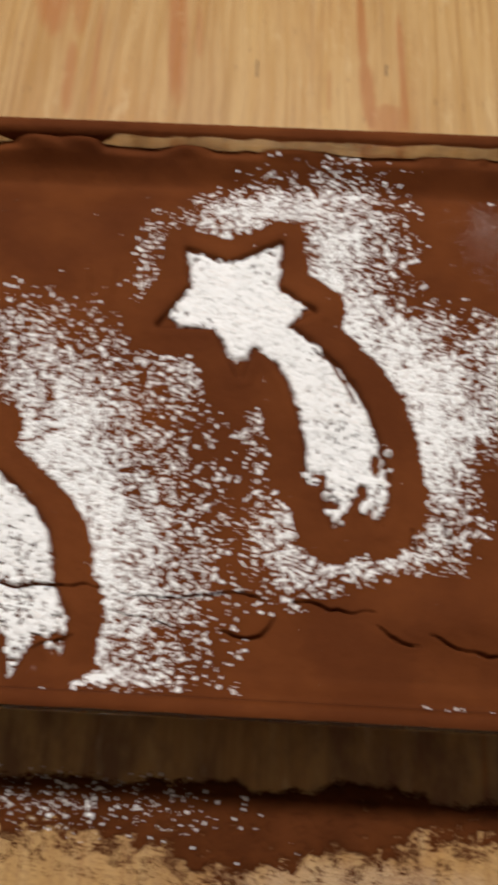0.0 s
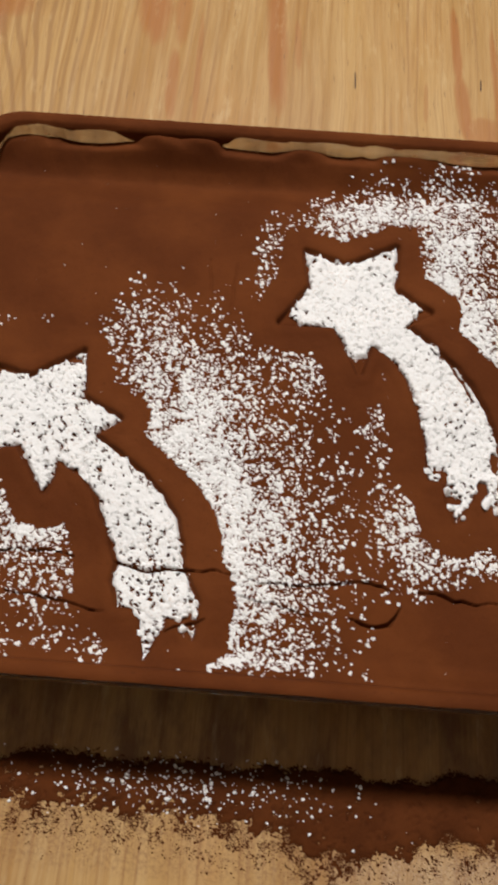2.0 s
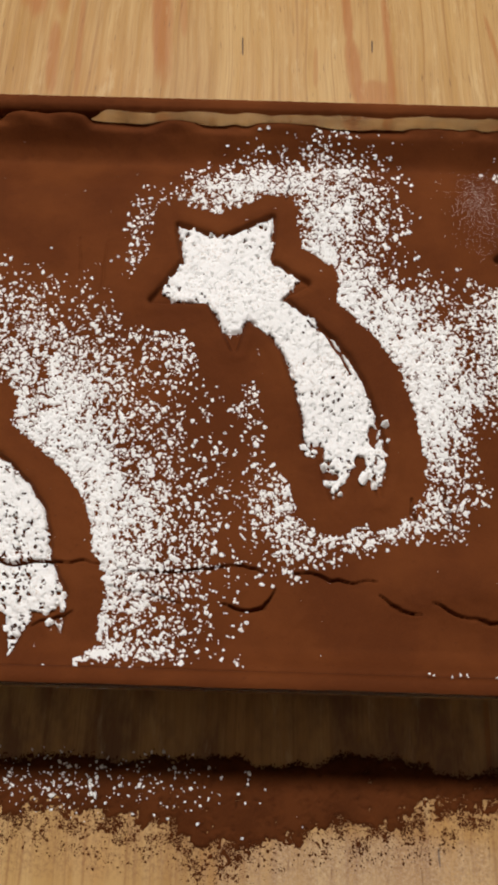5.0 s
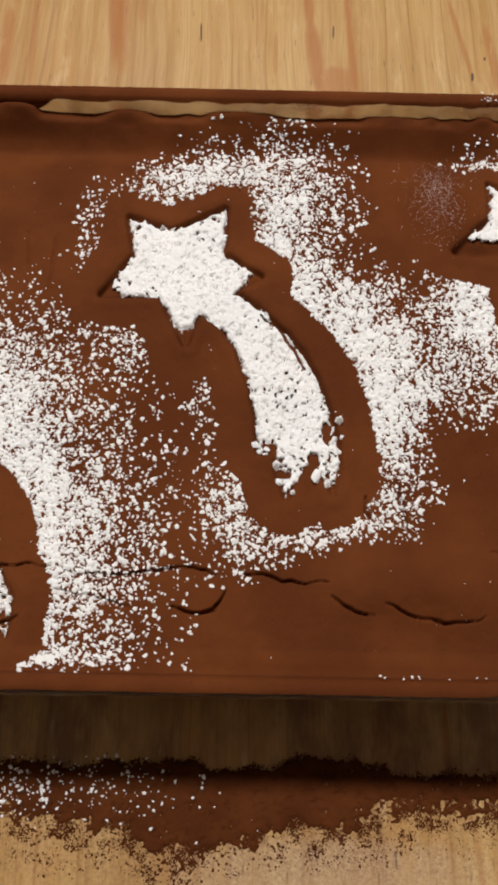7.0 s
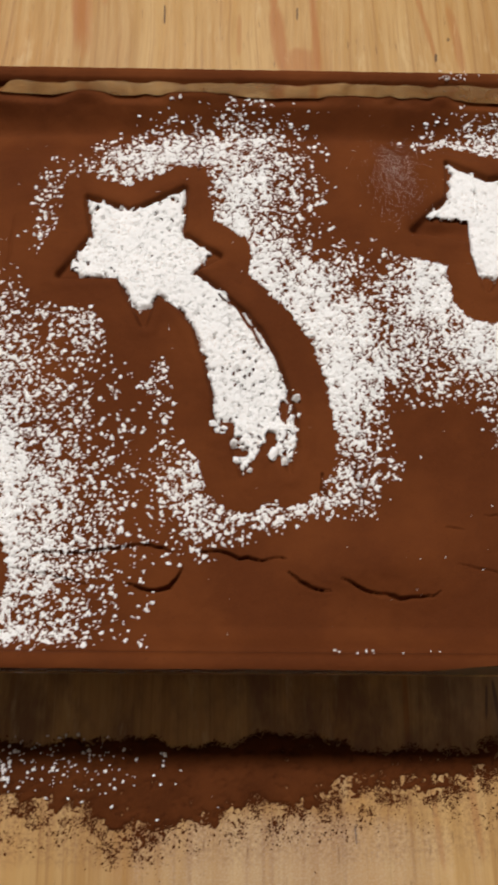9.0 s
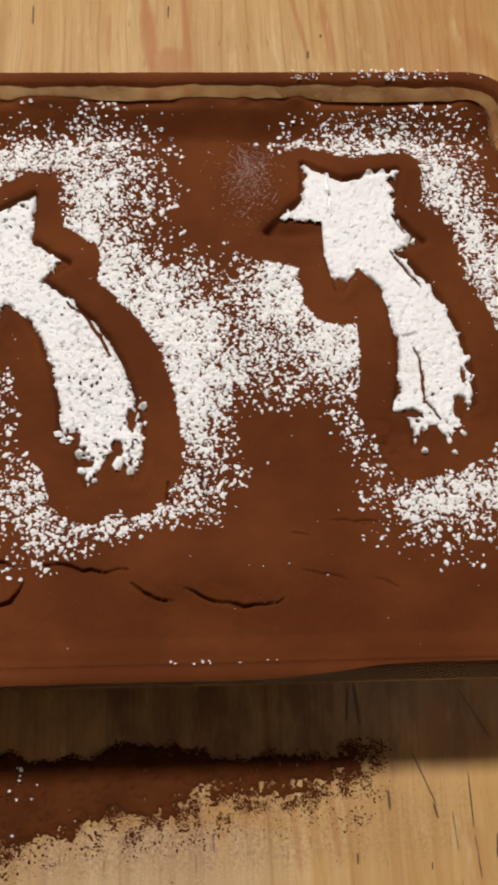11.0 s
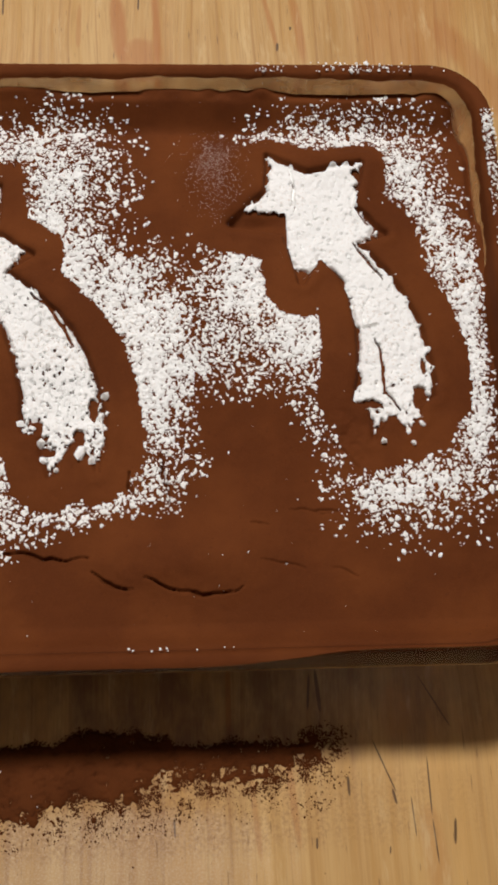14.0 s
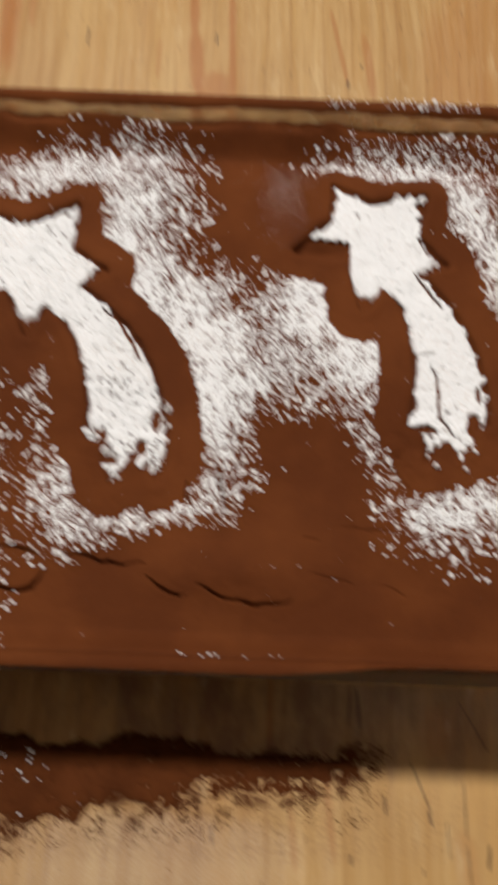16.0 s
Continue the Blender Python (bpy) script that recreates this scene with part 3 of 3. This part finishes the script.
# ---- the cake ----
def build_cake():
    def edge(X, Y):
        return rounded_rect(X, Y, DISH_X, DISH_HX - 0.0068, DISH_HY - 0.0068, 0.018) + np.where(Y > -0.09, fractal(X, Y, 0.009, 37) * 0.0002, -0.0002)

    def height(X, Y):
        z = cake_height(X, Y)
        d = edge(X, Y)
        return np.where(d > 0, z - 0.030 * np.clip(d / 0.0006, 0, 1), z)

    me = grid_mesh("cake", DISH_X - DISH_HX, DISH_X + DISH_HX, -DISH_HY, DISH_HY, 0.00040, height, lambda X, Y, Z: edge(X, Y) < 0.0006)
    cake = tagged(part("cake", me, COCOA), "cracked chocolate cake under an even coat of cocoa powder", "cake")
    low = [resample(ring_at(i, z), 160) for i, z in ((0.0105, 0.036), (0.0205, 0.0090))]
    bm = loft(low, closed=False)
    bm.faces.new([v for v in bm.verts if v.co.z < 0.010])
    part("sponge", bm, COCOA, cake)


build_cake()


# ---- cocoa on the dish's rim and its inner wall ----
def build_rim_cocoa():
    count = 900
    lines = [resample(ring_at(i, z), count) for i, z in ((0.0, 0.0536), (0.0007, 0.0550), (0.0026, 0.0555), (0.0049, 0.0550), (0.0064, 0.0532), (0.0070, 0.0500), (0.0073, 0.0470), (0.0084, 0.0440))]
    rows = np.array([[(p[0], p[1], z) for p, z in ring] for ring in lines])
    x, y = rows[2, :, 0], rows[2, :, 1]
    wob = fractal(x * 1.0, y * 3.0 + 0.2, 0.011, 81)
    wob2 = fractal(x, y, 0.030, 85)
    far = np.where(x < 0, ramp(y, 0.100, 0.112), ramp(y, 0.080, 0.108))
    # how far in (0 to 6) the layer starts and ends along the rim
    start = np.zeros(count)
    near = y < -0.09
    start = np.where(near, 1.1 + 2.0 * ramp(x, 0.085, 0.150) * ramp(0.190 - x, 0.0, 0.010) + 0.4 * wob, start)
    side = np.where(x < 0, 6.2 + 0.8 * wob, 4.7 + 1.3 * wob + 2.2 * ramp(0.045 - y, 0, 0.04))
    back = 3.2 + 1.0 * wob + 1.6 * ramp(-0.052 - x, 0, 0.012) * ramp(x + 0.108, 0, 0.012) * (0.6 + 0.8 * wob)
    end = side * (1 - far) + back * far
    end = end + 0.9 * (fractal(x, y * 2.0, 0.0075, 83) - 0.5)
    end = np.where(near, 6.9, np.minimum(end, 6.95))
    m = 14
    grid = np.zeros((m, count, 3))
    for j in range(m):
        s = np.clip(start + (end - start) * j / (m - 1), 0, 6.999)
        i = s.astype(int)
        f = (s - i)[:, None]
        k = np.arange(count)
        grid[j] = rows[i, k] * (1 - f) + rows[i + 1, k] * f
        thick = 0.0005 * math.sin(math.pi * j / (m - 1)) - 0.0001
        bumps = (fractal(grid[j, :, 0], grid[j, :, 1], 0.0016, 90) - 0.5) * 0.0005
        grid[j, :, 2] += thick + bumps * (0 < j < m - 1)
    idx = np.arange(m * count).reshape(m, count)
    nxt = np.roll(idx, -1, axis=1)
    faces = np.stack([idx[:-1].ravel(), nxt[:-1].ravel(), nxt[1:].ravel(), idx[1:].ravel()], 1)
    me = quick_mesh("cocoa_on_rim", grid.reshape(-1, 3), faces, True)
    tagged(part("cocoa_on_rim", me, COCOA), "thin brown cocoa dust lying along the glass rim", "cocoa powder", kind="stuff")


build_rim_cocoa()


# ---- sugar ----
def build_sugar_print(k):
    cx, cy, turn = PRINTS[k]

    def layer(X, Y):
        d, u, v = print_distance(X, Y, k)
        d = d + (fractal(X, Y, (0.0022, 0.0022, 0.0034)[k], 101 + k) - 0.5) * (0.0022, 0.0026, 0.0036)[k]
        full = ramp(-d, -0.0002, 0.0010)
        lumps = fractal(X, Y, 0.0018, 111 + k, 2)
        line = np.abs(fractal(X + 0.0006 * lumps, Y, 0.0013, 117 + k, 2) - 0.5)
        squiggle = ramp(0.085 - line, 0.0, 0.055) * ramp(value_noise(X, Y, 0.0011, 119 + k), *((0.40, 0.66), (0.42, 0.68), (0.60, 0.82))[k])
        thin = fractal(X, Y, 0.016, 121 + k)
        # thinner cover towards some points and the left side of the tail, where cocoa shows through
        worn = ramp(thin, 0.45, 0.75) * 0.10
        worn = worn + 0.25 * ramp(-v, 0.055, 0.085)
        t = 0.00120 * full * (1.0 - 0.2 * thin) + 0.0006 * (lumps - 0.5) - 0.0024 * squiggle * (0.85 + 0.6 * worn) * (1.05, 0.98, 0.85)[k] - 0.0014 * worn * ramp(lumps, 0.45, 0.25)
        t = t - 0.0026 * (1 - ramp(-d, -0.0006, 0.0002))
        # bites out of the fork and the points
        bite = ramp(fractal(u, v, 0.0050, 131 + k), *((0.66, 0.76), (0.53, 0.63), (0.62, 0.72))[k]) * ramp(-v, 0.064, 0.070)
        r = np.hypot(u, v)
        bite = np.maximum(bite, ramp(fractal(u, v, 0.0040, 141 + k), 0.50, 0.60) * ramp(r, 0.0225, 0.026) * ramp(polygon_distance(u, v, TAILS[k]), -0.0005, 0.0010))
        if k > 0:
            bare = np.maximum(ramp(-u, 0.0246, 0.0262), ramp(-v + 0.0012 * lumps, 0.0258, 0.0272) * ramp(0.012 - u, 0, 0.001))
            bite = np.maximum(bite, np.maximum(bare, ramp(u - 0.25 * v, 0.0268, 0.0285) * ramp(v, -0.012, -0.010)))
        t = t - 0.0030 * bite
        for bx, by, rx, ry in BITES:
            t = t - 0.0032 * ramp(1.25 - np.hypot((X - bx) / rx, (Y - by) / ry) + 0.8 * (lumps - 0.5), 0, 0.5)
        if k == 2:
            t = t - 0.005 * ramp(0.0560 - 0.12 * (X - 0.105) - Y + 0.0026 * (lumps - 0.5), 0, 0.0007) * ramp(0.1212 - X, 0, 0.001) * ramp(Y, 0.036, 0.038)
        t = t - 0.0044 * crack_depth(X, Y, CRACKS + SUGAR_CRACKS, 0.00080) - 0.0016 * crack_depth(X, Y, FINE_CRACKS, 0.0005)
        return t

    def height(X, Y):
        return cake_height(X, Y) + 0.0007 + layer(X, Y)

    def keep(X, Y, Z):
        return Z - cake_height(X, Y) > -0.0004

    me = grid_mesh("sugar_star", cx - 0.045, cx + 0.085, cy - 0.100, cy + 0.045, 0.00030, height, keep)
    star = tagged(part("sugar_star", me, SUGAR), ("white icing sugar shooting star with a cracked forked tail", "white icing sugar shooting star with crumbled tail end",
                                                    "white icing sugar shooting star, split and torn at one point")[k], "sugar decoration", "sugar shooting stars")
    # loose lumps where the fork crumbled
    rng = np.random.RandomState(7 + k)
    ex, ey = TAIL_END
    c, s = math.cos(radians(turn)), math.sin(radians(turn))
    spots = ((0.013, 0.010), (0.0145, 0.005), (0.0135, 0.000), (0.011, -0.006), (0.009, -0.0125), (0.006, -0.009), (0.003, -0.004), (-0.003, -0.0145), (-0.006, -0.011),
             (-0.0085, -0.005), (-0.014, 0.002), (-0.0115, -0.0005))
    for j, (u, v) in enumerate((spots[4:10], spots, spots[3:8])[k]):
        u, v = u + ex + rng.uniform(-0.001, 0.001), v + ey + rng.uniform(-0.001, 0.001)
        x, y = cx + u * c - v * s, cy + u * s + v * c
        r = rng.uniform(0.0009, 0.0020)
        z = float(cake_height(x, y)) + r * 0.45
        lump = grain_mesh("lump", np.array([(x, y, z)]), np.array([r]), 300 + 20 * k + j, 0.75)
        part("lump", lump, SUGAR, star)


for which in range(3):
    build_sugar_print(which)


def build_sifted_sugar():
    x0, x1, y0, y1 = -0.158, 0.193, -0.1085, 0.1055

    def layer(X, Y):
        n = sugar_density(X, Y)
        lumps = 0.5 * fractal(X, Y, 0.0014, 151, 2) + 0.5 * value_noise(X, Y, 0.0008, 157)
        gap = ramp(0.055 - np.abs(fractal(X, Y, 0.0020, 153, 2) - 0.5), 0.0, 0.05)
        return 0.0022 * (np.minimum(n, 2.4) * 0.33 - 0.60 + (lumps - 0.5) * 1.7 - 0.55 * gap)

    me = grid_mesh("sifted_sugar", x0, x1, y0, y1, 0.00036, lambda X, Y: cake_height(X, Y) + np.where(layer(X, Y) > 0.0006, 0.0006 + 0.35 * (np.minimum(layer(X, Y), 0.002) - 0.0006), layer(X, Y)), lambda X, Y, Z: Z - cake_height(X, Y) > -0.0005)
    tagged(part("sifted_sugar", me, SUGAR), "thick drifts of white icing sugar round the stars", "icing sugar", kind="stuff")
    x, y = scatter(lambda a, b: 0.74 * sugar_density(a, b), x0, x1, y0, y1, 2.0, 161)
    rng = np.random.RandomState(163)
    r = np.clip(rng.lognormal(math.log(0.00037), 0.45, len(x)), 0.00015, 0.00085)
    # part of the grains cling together in twos and threes
    pair = rng.rand(len(x)) < 0.45
    turn = rng.uniform(0, 2 * np.pi, pair.sum())
    x, y = np.r_[x, x[pair] + 0.9 * r[pair] * np.cos(turn)], np.r_[y, y[pair] + 0.9 * r[pair] * np.sin(turn)]
    r = np.r_[r, r[pair] * rng.uniform(0.5, 0.95, pair.sum())]
    me = grain_mesh("sugar_grains", np.stack([x, y, cake_height(x, y) + r * 0.25], 1), r, 167, 0.5)
    tagged(part("sugar_grains", me, SUGAR), "scattered white grains of icing sugar on the cocoa", "icing sugar", kind="stuff")
    # a breath of the finest sugar
    x, y = scatter(lambda a, b: blobs(a, b, ((0.095, 0.072, 0.0045, 0.009, 0, 4.2), (0.094, 0.078, 0.007, 0.008, 0, 1.2))), 0.06, 0.13, 0.04, 0.105, 9.0, 171)
    r = np.random.RandomState(173).uniform(0.00004, 0.00011, len(x))
    me = grain_mesh("fine_sugar", np.stack([x, y, cake_height(x, y) + r * 0.3], 1), r, 175)
    tagged(part("fine_sugar", me, SUGAR), "faint haze of fine sugar dust on cocoa", "icing sugar", kind="stuff")


build_sifted_sugar()


def build_rim_sugar():
    rng = np.random.RandomState(181)
    rows = []
    for lo, hi, n in ((-0.060, 0.092, 700), (0.02, 0.09, 260)):
        y = rng.uniform(lo, hi, n)
        rows.append(np.stack([DISH_X + DISH_HX - rng.uniform(0.0004, 0.0052, n), y, np.full(n, 0.0562)], 1))
    x = rng.uniform(0.110, 0.185, 260)
    rows.append(np.stack([x, DISH_HY - rng.uniform(0.0004, 0.0050, len(x)), np.full(len(x), 0.0561)], 1))
    x = np.r_[rng.uniform(0.060, 0.100, 10), rng.uniform(0.068, 0.080, 6)]
    rows.append(np.stack([x, np.full(len(x), -0.1068) + rng.uniform(-0.0004, 0.0004, len(x)), np.full(len(x), 0.0558)], 1))
    pts = np.vstack(rows)
    keep = fractal(pts[:, 0], pts[:, 1], 0.012, 185) > rng.uniform(0.2, 0.7, len(pts))
    pts = pts[keep]
    r = np.clip(rng.lognormal(math.log(0.00033), 0.4, len(pts)), 0.00015, 0.0008)
    me = grain_mesh("rim_sugar", pts, r, 187)
    tagged(part("rim_sugar", me, SUGAR), "specks of icing sugar on the cocoa-dusted rim", "icing sugar", kind="stuff")


build_rim_sugar()


# ---- cocoa and sugar spilt on the table ----
def build_spill():
    def layer(X, Y):
        n = cocoa_density(X, Y)
        lumps = 0.6 * fractal(X, Y, 0.0030, 191) + 0.4 * value_noise(X, Y, 0.0010, 197)
        return 0.0012 * (np.minimum(n, 1.7) - 0.98 + (lumps - 0.5) * 2.7)

    me = grid_mesh("spilt_cocoa", -0.20, 0.16, -0.190, -0.124, 0.0005, lambda X, Y: np.minimum(layer(X, Y), 0.0006 + 0.0003 * fractal(X, Y, 0.004, 199)), lambda X, Y, Z: Z > -0.0003)
    tagged(part("spilt_cocoa", me, LOOSE_COCOA), "brown heap of cocoa powder spilt on the table", "cocoa powder", kind="stuff")
    x, y = scatter(lambda a, b: (11.0 * cocoa_density(a, b) * (0.15 + 1.7 * ramp(fractal(a, b, 0.004, 207, 2), 0.35, 0.7)) + 0.006 * (b < -0.13) * (a < 0.13)) * (layer(a, b) < 0.0003),
                   -0.20, 0.17, -0.205, -0.124, 14.0, 201)
    r = np.clip(np.random.RandomState(203).lognormal(math.log(0.00019), 0.45, len(x)), 0.00007, 0.0005)
    me = grain_mesh("cocoa_grains", np.stack([x, y, r * 0.3 + np.clip(layer(x, y), 0, 0.001)], 1), r, 205, 0.6, octahedron)
    tagged(part("cocoa_grains", me, LOOSE_COCOA), "loose cocoa dust scattered over the wood", "cocoa powder", kind="stuff")
    x, y = scatter(lambda a, b: blobs(a, b, ((-0.062, -0.1400, 0.026, 0.0050, 0, 0.36), (-0.028, -0.140, 0.020, 0.005, 0, 0.18), (0.000, -0.150, 0.020, 0.006, 0, 0.010))),
                   -0.19, 0.05, -0.165, -0.128, 0.6, 211)
    r = np.clip(np.random.RandomState(213).lognormal(math.log(0.00036), 0.4, len(x)), 0.00015, 0.0007)
    me = grain_mesh("spilt_sugar", np.stack([x, y, r * 0.5 + np.clip(layer(x, y), 0, 0.001)], 1), r, 217)
    tagged(part("spilt_sugar", me, SUGAR), "white sugar specks on the spilt cocoa", "icing sugar", kind="stuff")


build_spill()


# ---- the lamp's housing ----
def build_lamp():
    bm = bmesh.new()
    bmesh.ops.create_cone(bm, cap_ends=True, segments=32, radius1=0.05, radius2=0.03, depth=0.04, matrix=Matrix.Translation((-0.10, 0.62, 1.73)))
    tagged(part("ceiling_lamp", bm, CEILING), "small round white ceiling lamp", "lamp")


build_lamp()
